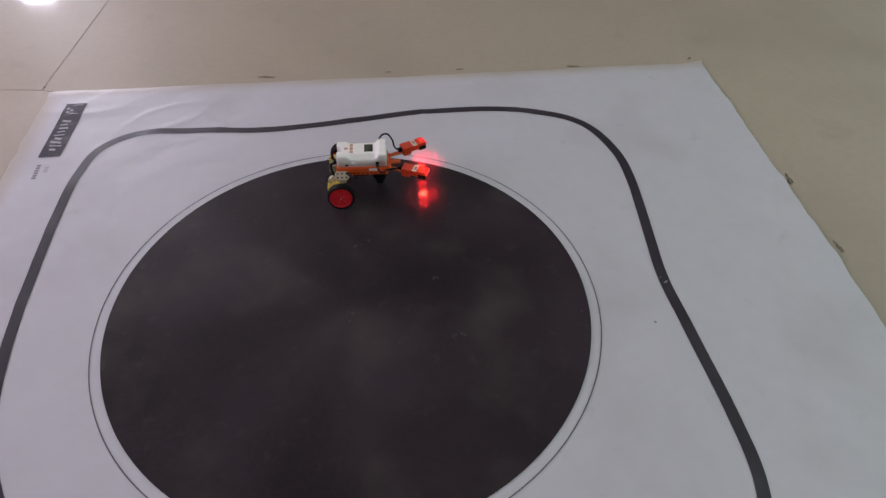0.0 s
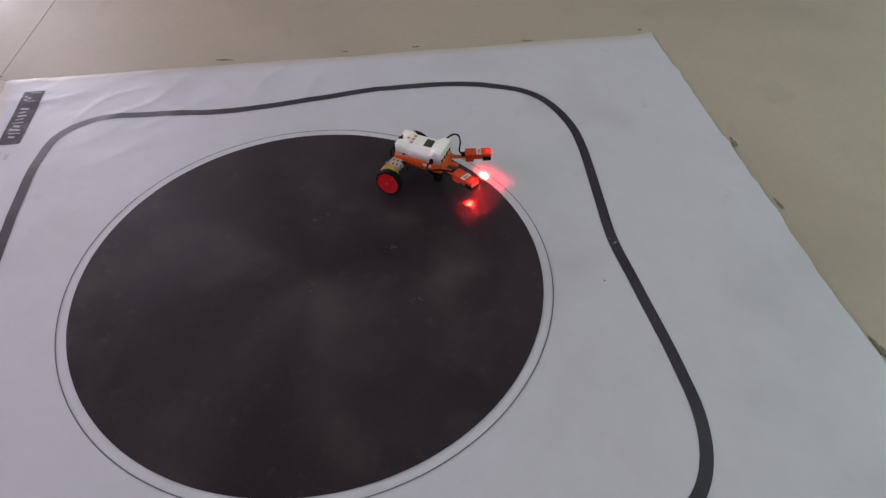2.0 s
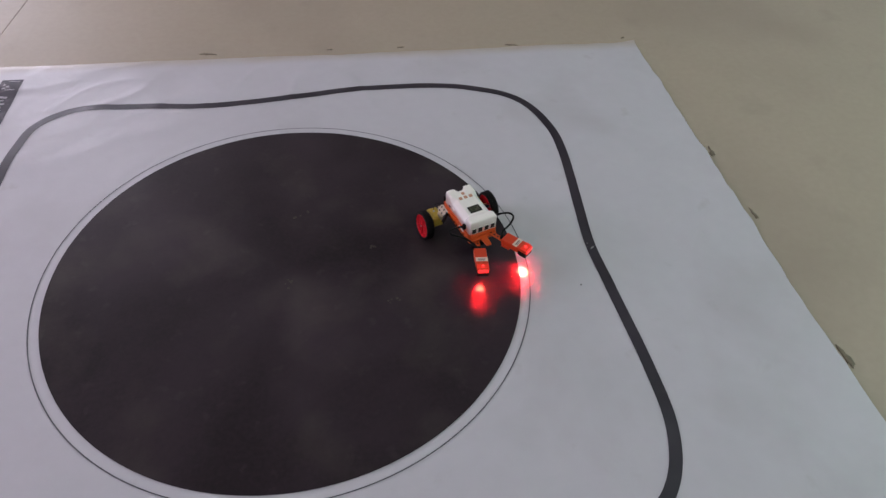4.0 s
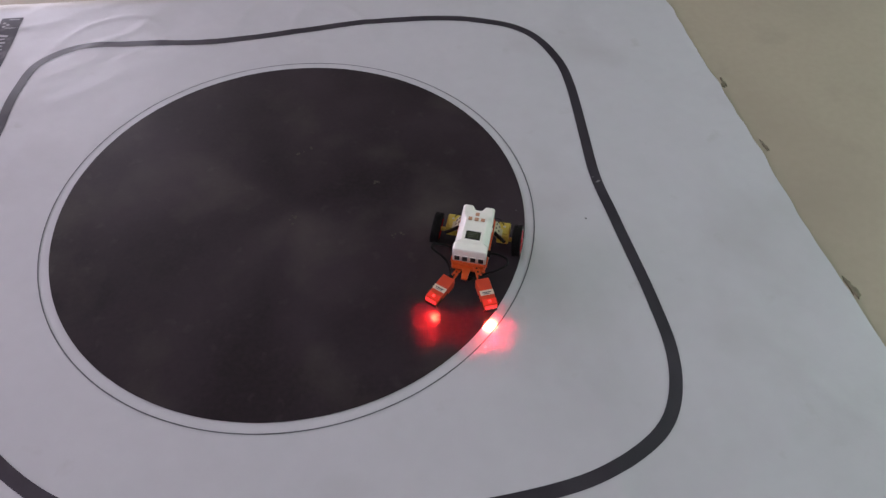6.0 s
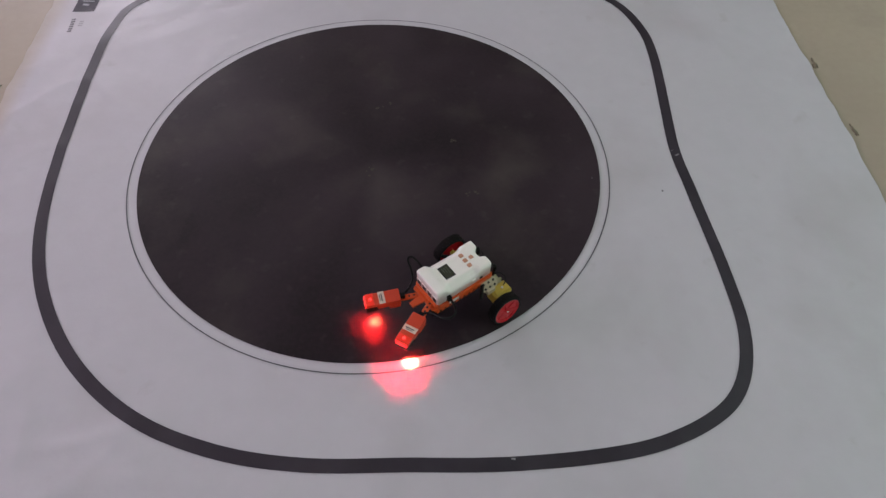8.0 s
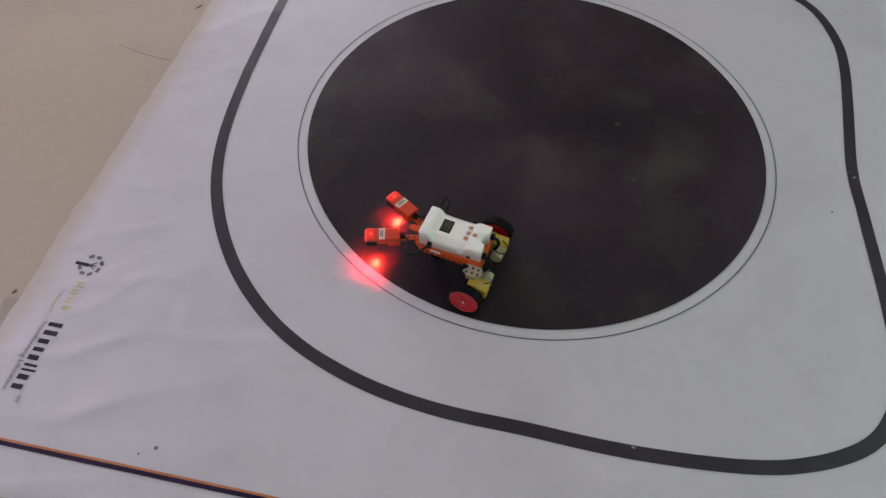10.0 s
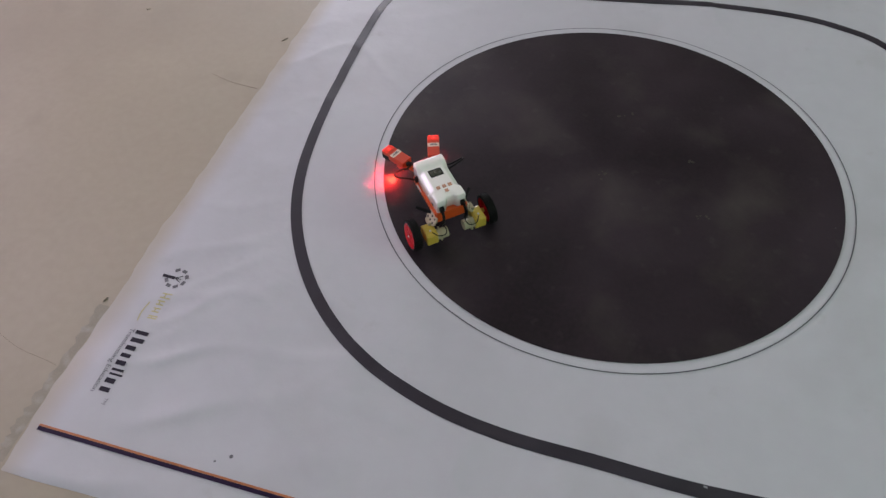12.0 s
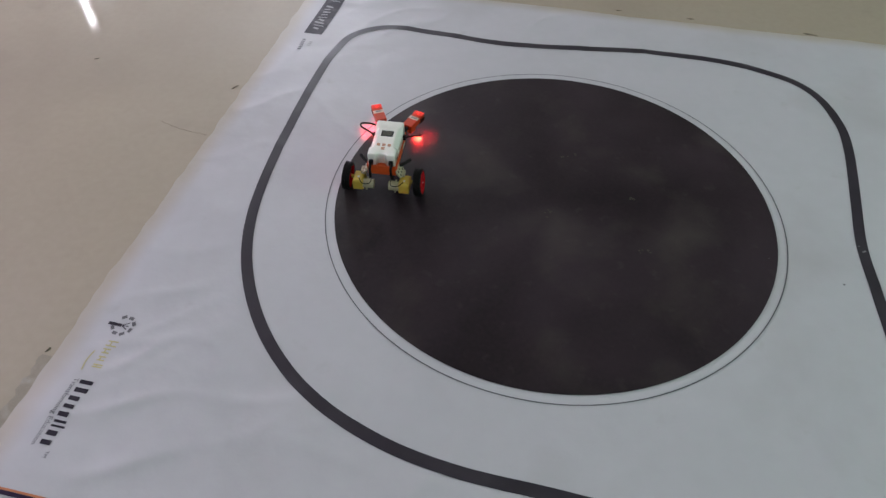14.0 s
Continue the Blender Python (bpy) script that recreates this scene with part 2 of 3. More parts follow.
def prism(outline, z0, z1, bevel=0.0, m=None, seg=2):
    bm = bmesh.new()
    lo = [bm.verts.new((x, y, z0)) for x, y in outline]
    f = bm.faces.new(lo)
    r = bmesh.ops.extrude_face_region(bm, geom=[f])
    bmesh.ops.translate(bm, verts=[v for v in r["geom"] if isinstance(v, bmesh.types.BMVert)], vec=(0, 0, z1 - z0))
    bmesh.ops.recalc_face_normals(bm, faces=bm.faces)
    if bevel:
        bmesh.ops.bevel(bm, geom=list(bm.edges), offset=bevel, segments=seg, affect="EDGES", profile=0.5)
    if m is not None:
        bmesh.ops.transform(bm, matrix=m, verts=bm.verts)
    return bm


# ---- the room ----
FLOOR_Z = -0.003
bm = box(-4.32, 3.32, -3.62, 6.12, FLOOR_Z - 0.08, FLOOR_Z - 0.004)
floor = tagged(part("floor", bm, GROUT), "polished beige stone floor in large slabs with thin dark joints", "floor", kind="structure")


def slab(*corners):
    """One stone slab between its corners, a hair smaller than its bed."""
    c = sum((Vector(p) for p in corners), Vector((0, 0))) / len(corners)
    inset = [tuple(Vector(p) + (c - Vector(p)).normalized() * 0.0009) for p in corners]
    part("slab", prism(inset, FLOOR_Z - 0.012, FLOOR_Z, 0.0006, None, 1), TILE, floor)


def wall(name, label, x0, x1, y0, y1, holes=()):
    """A wall 0.12 thick along x or y, with window openings given as (start, end, sill, head)."""
    along_x = (x1 - x0) > (y1 - y0)
    a0, a1 = (x0, x1) if along_x else (y0, y1)
    bm = bmesh.new()

    def piece(s, e, z0, z1):
        if e - s > 0.001 and z1 - z0 > 0.001:
            if along_x:
                add_box(bm, s, e, y0, y1, z0, z1)
            else:
                add_box(bm, x0, x1, s, e, z0, z1)
    at = a0
    for s, e, lo, hi in sorted(holes):
        piece(at, s, FLOOR_Z - 0.08, 2.9)
        piece(s, e, FLOOR_Z - 0.08, lo)
        piece(s, e, hi, 2.9)
        at = e
    piece(at, a1, FLOOR_Z - 0.08, 2.9)
    return tagged(part(name, bm, WALL), label, "wall", kind="structure")


# added for fill lamps: the wide west opening, east and south
wall("wall_west", "plain cream painted wall with a window and an added opening", -4.32, -4.2, -3.5, 6.0, [(3.57, 4.60, 0.9, 2.28), (-0.7, 1.5, 0.9, 2.14)])
wall("wall_north", "plain cream painted wall with one window opening", -4.32, 3.32, 6.0, 6.12, [(-3.50, -2.72, 0.9, 2.14)])
wall("wall_east", "plain cream painted wall with one window opening", 3.2, 3.32, -3.5, 6.0, [(-1.2, 1.0, 1.0, 2.2)])
wall("wall_south", "plain cream painted wall with one window opening", -4.32, 3.32, -3.62, -3.5, [(-1.8, 0.6, 1.0, 2.2)])
tagged(part("ceiling", box(-4.32, 3.32, -3.62, 6.12, 2.9, 3.0), CEILING), "plain white painted ceiling", "ceiling", kind="structure")


def window(name, x0, x1, y0, y1, z0, z1, posts=()):
    """A frame that fills an opening; long side along x or y. Wide posts stand in place of the one mullion."""
    along_x = (x1 - x0) > (y1 - y0)
    root = tagged(new(name), "grey painted window frame with mullion and transom", "window", kind="structure")
    a0, a1 = (x0, x1) if along_x else (y0, y1)

    def bar(nm, s, e, lo, hi):
        part(nm, box(s, e, y0, y1, lo, hi, 0.004) if along_x else box(x0, x1, s, e, lo, hi, 0.004), FRAME, root)
    w = 0.045
    bar("window_frame", a0, a0 + w, z0, z1)
    bar("window_frame", a1 - w, a1, z0, z1)
    bar("window_sill", a0 + w, a1 - w, z0, z0 + w)
    bar("window_frame", a0 + w, a1 - w, z1 - w, z1)
    half = 0.045 if posts else 0.03
    at = a0 + w
    for mid in posts or ((a0 + a1) / 2,):
        bar("mullion", mid - half, mid + half, z0 + w, z1 - w)
        bar("transom", at, mid - half, z1 - 0.36, z1 - 0.32)
        at = mid + half
    bar("transom", at, a1 - w, z1 - 0.36, z1 - 0.32)
    return root


window("window_1", -4.29, -4.24, 3.57, 4.60, 0.9, 2.28, (3.82, 4.21))
# unseen blind, added to cut short the right pane's glare on the floor
part("blind", box(-3.078, -2.767, 6.062, 6.070, 1.96, 2.093, 0.002), FRAME, window("window_2", -3.50, -2.72, 6.04, 6.09, 0.9, 2.14), "half-rolled grey blind")
# unseen windows, added to frame the fill lamps
window("added_window_5", -4.29, -4.24, -0.7, 1.5, 0.9, 2.14)
window("added_window_3", 3.24, 3.29, -1.2, 1.0, 1.0, 2.2)
window("added_window_4", -1.8, 0.6, -3.59, -3.54, 1.0, 2.2)


# ---- the printed mat ----
def relief(x, y):
    """Height of the mat's creases; flat where the black disc is printed."""
    d = math.hypot(x, y)
    calm = min(1.0, max(0.20, (d - 0.42) / 0.28))
    v = Vector((x, y, 0))
    h = 0.0018 * noise.noise(v * 6) + 0.0009 * noise.noise(v * 14 + Vector((3, 1, 0)))
    # a net of small sharp creases
    crease = 1 - abs(noise.noise(v * 4.2 + Vector((1.5, 8, 0)))) * 2.4
    h += 0.0030 * max(0.0, crease) ** 6 * max(0.0, 0.45 + 0.8 * noise.noise(v * 2.3))
    # uneven long folds that run across the corners
    for cx, cy, ang, across, along, reach, amp in ((-0.42, 0.70, 118, 10, 4.5, 0.42, 0.0022), (-0.45, -0.70, 112, 9, 2.6, 0.50, 0.0062), (-0.62, -0.45, 130, 11, 3.0, 0.34, 0.0022), (-0.70, 0.1, 70, 6, 2.6, 0.3, 0.0010), (0.82, -0.45, 70, 5, 2.0, 0.4, 0.0022)):
        g = math.exp(-((x - cx) ** 2 + (y - cy) ** 2) / reach ** 2 * 2)
        c, q = math.cos(radians(ang)), math.sin(radians(ang))
        u, w = x * c + y * q, y * c - x * q
        fold = 1 - 2.6 * abs(noise.noise(Vector((u * across + 0.4 * noise.noise(v * 5), w * along, ang))))
        h += amp * g * max(0.0, fold) ** 2.2 * (0.6 + 0.8 * noise.noise(v * 5 + Vector((9, 0, 0))))
    calm *= min(1.0, max(0.3, abs(y + 0.786) / 0.07))
    # the border lies lower along the worn edge
    sag = min(1.0, max(0.0, (-0.69 - x) / 0.09))
    return max(-0.0011, calm * h) - 0.0009 * sag * sag * (3 - 2 * sag)


def edge_l(y):
    return -0.796 + 0.009 * noise.noise(Vector((y * 4, 7, 0))) + 0.006 * noise.noise(Vector((y * 23, 2, 0)))


def edge_r(y):
    return 0.988 + 0.007 * noise.noise(Vector((y * 3.1, 21, 0))) + 0.005 * noise.noise(Vector((y * 16, 5, 0))) + 0.008 * min(1.0, max(0.0, (y - 0.72) / 0.09)) ** 2


def edge_b(x):
    return -0.859 + 0.004 * noise.noise(Vector((x * 6, 31, 0)))


def edge_t(x):
    return 0.810 + 0.008 * noise.noise(Vector((x * 3.5, 41, 0))) + 0.003 * noise.noise(Vector((x * 20, 2, 0))) + 0.014 * min(1.0, max(0.0, (x - 0.90) / 0.09)) ** 2


def build_mat():
    nx, ny = 230, 214
    bm = bmesh.new()
    grid = []
    for j in range(ny + 1):
        row = []
        for i in range(nx + 1):
            u, v = i / nx, j / ny
            y = -0.859 + v * 1.669
            x = edge_l(y) + u * (edge_r(y) - edge_l(y))
            y = edge_b(x) + v * (edge_t(x) - edge_b(x))
            z = relief(x, y)
            rim = min(u, 1 - u, v, 1 - v)
            if rim < 0.02:
                z += (0.02 - rim) / 0.02 * (0.0004 if u < 0.03 else 0.0028) * max(0, noise.noise(Vector((x * 6, y * 6, 4))))
            if u < 0.03 or v > 0.99 or v < 0.008:
                drop = max((0.03 - u) / 0.03, (v - 0.99) / 0.01, (0.008 - v) / 0.008, 0.0)
                z += (FLOOR_Z + 0.0006 - z) * min(1.0, drop) ** 1.5
            row.append(bm.verts.new((x, y, z)))
        grid.append(row)
    for j in range(ny):
        for i in range(nx):
            bm.faces.new((grid[j][i], grid[j][i + 1], grid[j + 1][i + 1], grid[j + 1][i]))
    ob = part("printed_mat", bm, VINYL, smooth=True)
    s = ob.modifiers.new("thickness", "SOLIDIFY")
    s.thickness, s.offset = 0.0004, -1
    ob.modifiers.new("crisp_rim", "EDGE_SPLIT").split_angle = radians(50)
    return tagged(ob, "white vinyl floor mat with printed black disc and line track", "mat")


mat_thing = build_mat()
LIFT = 0.0007


def decal(name, quads, mat, lift=LIFT, label=""):
    """A printed patch that follows the mat: quads are lists of (x, y) corners."""
    bm = bmesh.new()
    for q in quads:
        bm.faces.new([bm.verts.new((x, y, relief(x, y) + lift)) for x, y in q])
    bmesh.ops.remove_doubles(bm, verts=bm.verts, dist=1e-5)
    ob = part(name, bm, mat, mat_thing, label, smooth=True)
    return ob


def rect(cx, cy, w, h, nx=1, ny=1, turn=0.0):
    """Quads of a w by h patch about a centre, turned by degrees."""
    c, s = math.cos(radians(turn)), math.sin(radians(turn))
    out = []
    for i in range(nx):
        for j in range(ny):
            q = []
            for a, b in ((i, j), (i + 1, j), (i + 1, j + 1), (i, j + 1)):
                u, v = (a / nx - 0.5) * w, (b / ny - 0.5) * h
                q.append((cx + c * u - s * v, cy + s * u + c * v))
            out.append(q)
    return out


def ring_quads(r0, r1, n, layers=1, cx=0.0, cy=0.0):
    out = []
    for l in range(layers):
        a0, a1 = r0 + (r1 - r0) * l / layers, r0 + (r1 - r0) * (l + 1) / layers
        for k in range(n):
            t0, t1 = 2 * math.pi * k / n, 2 * math.pi * (k + 1) / n
            q = [(cx + r * math.cos(t), cy + r * math.sin(t)) for r, t in ((a0, t0), (a1, t0), (a1, t1), (a0, t1))]
            out.append(q if a0 > 1e-6 else q[1:3] + [(cx, cy)])
    return out


decal("black_disc", ring_quads(0.0, 0.45, 200, 56), PRINT, 0.0011, label="large faded black printed disc")
decal("thin_ring", ring_quads(0.4674, 0.4694, 200), RING, label="thin grey printed ring")

TRACK = [(-0.597, 0.537), (-0.515, 0.595), (-0.379, 0.595), (-0.205, 0.582), (-0.032, 0.599), (0.148, 0.625), (0.331, 0.629), (0.475, 0.602), (0.580, 0.540),
         (0.630, 0.425), (0.637, 0.315), (0.623, 0.145), (0.612, 0.010), (0.618, -0.110), (0.628, -0.290), (0.625, -0.410), (0.593, -0.502), (0.530, -0.560), (0.414, -0.602),
         (0.234, -0.618), (0.071, -0.615), (-0.090, -0.610), (-0.225, -0.583), (-0.350, -0.528), (-0.462, -0.432), (-0.548, -0.303), (-0.597, -0.160), (-0.619, 0.010),
         (-0.627, 0.160), (-0.630, 0.330), (-0.623, 0.445)]


def ribbon(ctrl, width, n, closed):
    pts = [p.to_2d() for p in spline([(x, y, 0) for x, y in ctrl], n, closed)]
    quads, sides = [], []
    for i, p in enumerate(pts):
        a = pts[i - 1] if closed or i else p
        b = pts[(i + 1) % len(pts)] if closed or i < len(pts) - 1 else p
        d = (b - a).normalized()
        o = Vector((-d.y, d.x)) * width / 2
        sides.append((p + o, p, p - o))
    for i in range(len(sides) if closed else len(sides) - 1):
        a, b = sides[i], sides[(i + 1) % len(sides)]
        for k in (0, 1):
            quads.append([tuple(a[k]), tuple(a[k + 1]), tuple(b[k + 1]), tuple(b[k])])
    return quads


decal("line_track", ribbon(TRACK, 0.0218, 18, True), LINE, label="closed black printed line track")
# scuffs through the track's ink and small spots of dirt
for sx, sy, w, h, a in ((0.613, -0.001, 0.009, 0.0035, 35), (0.222, -0.611, 0.006, 0.003, -10), (0.606, 0.012, 0.003, 0.002, 10)):
    decal("scuff", rect(sx, sy, w, h, 2, 1, a), SCUFF, LIFT * 2)
for sx, sy, r in ((0.561, -0.097, 0.0022), (-0.481, -0.764, 0.0018), (-0.460, -0.751, 0.0032), (0.43, -0.06, 0.0012)):
    decal("dirt_spot", ring_quads(0, r, 9, 1, sx, sy), INK_GREY, LIFT * 2)
# pale smears of dust rubbed into the disc
for sx, sy, w, h, a in ((0.196, -0.094, 0.030, 0.010, 12), (-0.006, -0.032, 0.034, 0.014, 60), (0.161, 0.051, 0.020, 0.007, -20), (0.02, 0.16, 0.04, 0.008, 25)):
    smear = random.Random(round(sx * 1000))
    for k in range(7):
        u, v = (smear.random() - 0.5) * w, (smear.random() - 0.5) * h
        c, q = math.cos(radians(a)), math.sin(radians(a))
        decal("dust_smear", ring_quads(0, 0.0012 + 0.0022 * smear.random(), 8, 1, sx + c * u - q * v, sy + q * u + c * v), DUST, 0.0014)
# orange and navy rule along the lower edge
decal("orange_rule", rect(0.10, -0.7838, 1.75, 0.0034, 420, 1), INK_ORANGE, 0.0015)
decal("navy_rule", rect(0.10, -0.7888, 1.75, 0.0066, 420, 2), INK_NAVY, 0.0013)
# dark name label with worn white bars for its lettering
LT = -1.5
worn = random.Random(12)
decal("dark_label", rect(-0.7085, 0.629, 0.052, 0.222, 4, 12, LT), DARK_LABEL, label="dark rectangular printed label")
for k in range(9):
    decal("letter_bar", rect(-0.7105 + 0.004 * (worn.random() - 0.5), 0.662 - 0.0145 * k, 0.010 + 0.019 * worn.random(), 0.0035 + 0.006 * worn.random(), 2, 1, LT + 30 * (worn.random() - 0.5)), LABEL_WHITE, LIFT * 2)
for dx, dy in ((-0.010, 0.018), (-0.002, 0.026), (-0.012, 0.034)):
    decal("mark_dot", ring_quads(0, 0.0042, 8, 1, -0.7085 + dx, 0.682 + dy), LABEL_WHITE, LIFT * 2)
decal("thin_bar", rect(-0.700, 0.731, 0.026, 0.003, 2, 1, LT), LABEL_WHITE, LIFT * 2)
for k in range(6):
    decal("small_letter_bar", rect(-0.724 + 0.0006 * k, 0.486 - 0.0095 * k, 0.010, 0.006, 1, 1, LT + 6), INK_GREY)
for k in range(3):
    decal("small_letter_bar", rect(-0.702, 0.476 - 0.008 * k, 0.010, 0.005, 1, 1, LT + 6), LABEL_WHITE)


# round mark of eight blades with a dark stem, and the words beneath it as plain shapes
def mark():
    cx, cy = -0.708, -0.477
    for k in range(8):
        a = radians(22 + 45 * k)
        if k == 3:
            continue
        decal("mark_blade", rect(cx + 0.0185 * math.cos(a), cy + 0.0185 * math.sin(a), 0.0065, 0.0095, 1, 1, math.degrees(a) + 12), INK_GREY)
    decal("mark_stem", rect(cx - 0.016, cy + 0.0005, 0.026, 0.0062, 3, 1, -3), INK)
    for a in (-28, 0, 30):
        decal("mark_twig", rect(cx + 0.004, cy + 0.008 * math.sin(radians(a)), 0.013, 0.0016, 1, 1, a), INK)


mark()
for k, (w, h) in enumerate(((0.020, 0.0115), (0.014, 0.0095), (0.014, 0.0095), (0.018, 0.007))):
    y = -0.517 - 0.0152 * k
    x = -0.7155 + w / 2
    decal("faded_letter", rect(x, y + h / 2 - 0.0012, w, 0.0024), INK_YELLOW)
    decal("faded_letter", rect(x, y - h / 2 + 0.0012, w, 0.0024), INK_YELLOW)
    decal("faded_letter", rect(x - 0.002, y, 0.0026, h - 0.005), INK_YELLOW)
arc = [(-0.7285 - 0.0035 * math.sin(math.pi * k / 12), -0.535 - 0.040 * k / 12) for k in range(13)]
decal("faded_swoosh", ribbon(arc, 0.0022, 2, False), INK_YELLOW)
# nine bold plain bars, as tall and wide as the word's letters
at = -0.590
for w, tall in ((0.0115, 0.024), (0.0135, 0.024), (0.0130, 0.018), (0.0115, 0.018), (0.0130, 0.018), (0.0070, 0.022), (0.0044, 0.024), (0.0140, 0.018), (0.0130, 0.018)):
    bar = max(0.0036, 0.62 * w)
    decal("bold_letter_bar", rect(-0.7185 + tall / 2, at - w / 2, tall, bar, 3, 1), INK)
    at -= w + 0.0025


def lettering(name, words, size, x, y, turn, mat):
    cu = bpy.data.curves.new(name, "FONT")
    cu.body, cu.size, cu.resolution_u = words, size, 3
    tmp = new(name + "_source", cu)
    bpy.context.view_layer.update()
    me = bpy.data.meshes.new_from_object(tmp.evaluated_get(bpy.context.evaluated_depsgraph_get()))
    bpy.data.objects.remove(tmp)
    m = pose(x, y, 0, 0, 0, turn)
    for v in me.vertices:
        p = m @ v.co
        v.co = (p.x, p.y, relief(p.x, p.y) + LIFT * 1.5)
    me.materials.clear()
    me.materials.append(mat)
    ob = new(name, me)
    ob.parent = mat_thing
    return ob


lettering("tagline", "Transforming Education", 0.0126, -0.7305, -0.591, -90, INK_GREY)
lettering("tm_sign", "TM", 0.0085, -0.6995, -0.717, -90, INK_GREY)


# ---- scraps and dirt at the mat's edges ----
def scrap(x, y, length, width, turn, seed, mat=DIRT, label="small dark scrap of dirt on the floor beside the mat", cat="dirt"):
    rnd = random.Random(seed)
    bm = bmesh.new()
    n = 15
    top, low = [], []
    for k in range(n):
        a = 2 * math.pi * k / n
        r = 0.35 + 0.85 * rnd.random()
        px, py = length / 2 * r * math.cos(a), width / 2 * r * math.sin(a)
        low.append(bm.verts.new((px, py, 0)))
        top.append(bm.verts.new((px * 0.7, py * 0.7, 0.0006 + 0.0012 * rnd.random())))
    for k in range(n):
        bm.faces.new((low[k], low[(k + 1) % n], top[(k + 1) % n], top[k]))
    bm.faces.new(top)
    bm.faces.new(low[::-1])
    ob = part("dirt_scrap", bm, mat, smooth=True)
    ob.matrix_world = pose(x, y, FLOOR_Z + 0.0004, 0, 0, turn)
    return tagged(ob, label, cat, "scraps round the mat")


for i, (x, y, l, w, a) in enumerate(((-0.233, 0.838, 0.050, 0.012, -8), (0.301, 0.833, 0.030, 0.008, 4), (0.100, 0.835, 0.018, 0.005, 0), (0.622, 0.822, 0.045, 0.010, -6), (0.965, 0.838, 0.020, 0.008, 30),
                                    (1.004, 0.285, 0.055, 0.014, 82), (1.006, 0.066, 0.046, 0.012, 95), (0.999, -0.315, 0.070, 0.022, 88), (-0.819, 0.835, 0.014, 0.008, 40),
                                    (-0.816, 0.243, 0.030, 0.005, 60), (-0.810, -0.549, 0.013, 0.006, 70), (-1.22, 0.28, 0.012, 0.005, 20))):
    scrap(x, y, l * 0.95, w * 0.9, a, i)


def hairline(pts, r):
    """A thin dark hair on the slab beside the mat."""
    ob = part("floor_hair", tube([(x, y, 0) for x, y in pts], r, 6, 6), DIRT)
    ob.matrix_world = pose(0, 0, FLOOR_Z + 0.0006)
    return tagged(ob, "thin dark hair lying on the beige floor", "hair")


hairline([(-0.93, 0.078), (-0.88, 0.062), (-0.83, 0.055), (-0.803, 0.053)], 0.0003)
hairline([(-0.96, -0.655), (-0.90, -0.674), (-0.84, -0.682), (-0.815, -0.686)], 0.0003)


def tape(pts, width, label):
    """Flat old tape on the slab, its border uneven, half under the mat's edge."""
    rnd = random.Random(5)
    line = [p.to_2d() for p in spline([(x, y, 0) for x, y in pts], 9)]
    bm = bmesh.new()
    rows = []
    for p in line:
        w = width * (0.75 + 0.5 * rnd.random())
        rows.append([bm.verts.new((p.x - w * f, p.y, FLOOR_Z + 0.0001 + 0.0007 * f * (1 - f) * rnd.random())) for f in (0, 0.35, 0.7, 1.0)])
    for a, b in zip(rows, rows[1:]):
        for k in range(3):
            bm.faces.new((a[k], a[k + 1], b[k + 1], b[k]))
    ob = part("tape_strip", bm, TAPE, smooth=True)
    s = ob.modifiers.new("thickness", "SOLIDIFY")
    s.thickness, s.offset = 0.0001, 1
    ob.modifiers.new("crisp_rim", "EDGE_SPLIT").split_angle = radians(50)
    return tagged(ob, label, "tape")


tape([(-0.795, -0.56), (-0.795, -0.64), (-0.797, -0.72), (-0.797, -0.80), (-0.795, -0.85)], 0.019, "old dirty clear tape along the mat's torn edge")

# ---- the robot car ----
robot = tagged(new("robot_car"), "small orange and white two-wheeled robot car with red-lit sensors", "robot")

# chassis tray; dark discs paint the shade of its punched side holes
chassis = new("chassis")
chassis.parent = robot
CH = (-0.008, 0.102)
part("tray", box(CH[0], CH[1], -0.0295, 0.0295, 0.0480, 0.0712, 0.0015), ORANGE, chassis, "bright orange plastic tray")
for sgn in (-1, 1):
    for k in range(11):
        x = 0.001 + 0.0095 * k
        part("hole_disc", cyl(0.0018, 0.0012, pose(x, sgn * 0.0296, 0.0530, 90), 10), HOLE_SHADE, chassis)
    part("side_rail", box(CH[0] + 0.004, CH[1] - 0.004, sgn * 0.0305 - 0.001, sgn * 0.0305 + 0.001, 0.0590, 0.0695, 0.0006), ORANGE, chassis)
    part("sticker", box(0.062, 0.080, sgn * 0.0319 - 0.0003, sgn * 0.0319 + 0.0003, 0.0610, 0.0670), PAPER, chassis)
part("front_plate", prism([(0.100, -0.030), (0.110, -0.026), (0.110, -0.009), (0.131, -0.007), (0.131, 0.003), (0.110, 0.005), (0.110, 0.026), (0.100, 0.030)], 0.0585, 0.0625, 0.0008), ORANGE, chassis)
part("front_lip", box(0.100, 0.1045, -0.027, 0.027, 0.0500, 0.0700, 0.001), ORANGE, chassis)
part("castor_mount", box(0.068, 0.098, -0.015, 0.015, 0.0250, 0.0485, 0.003), BLACK, chassis)
part("castor_stem", cyl(0.0110, 0.020, pose(0.083, 0, 0.0210), 20), BLACK, chassis)
bm = bmesh.new()
bmesh.ops.create_uvsphere(bm, u_segments=20, v_segments=12, radius=0.0105)
bmesh.ops.translate(bm, verts=bm.verts, vec=(0.083, 0, 0.0109))
part("castor_ball", bm, BLACK, chassis, smooth=True)
part("belly_block", box(0.012, 0.060, -0.018, 0.018, 0.036, 0.0485, 0.002), BLACK, chassis)
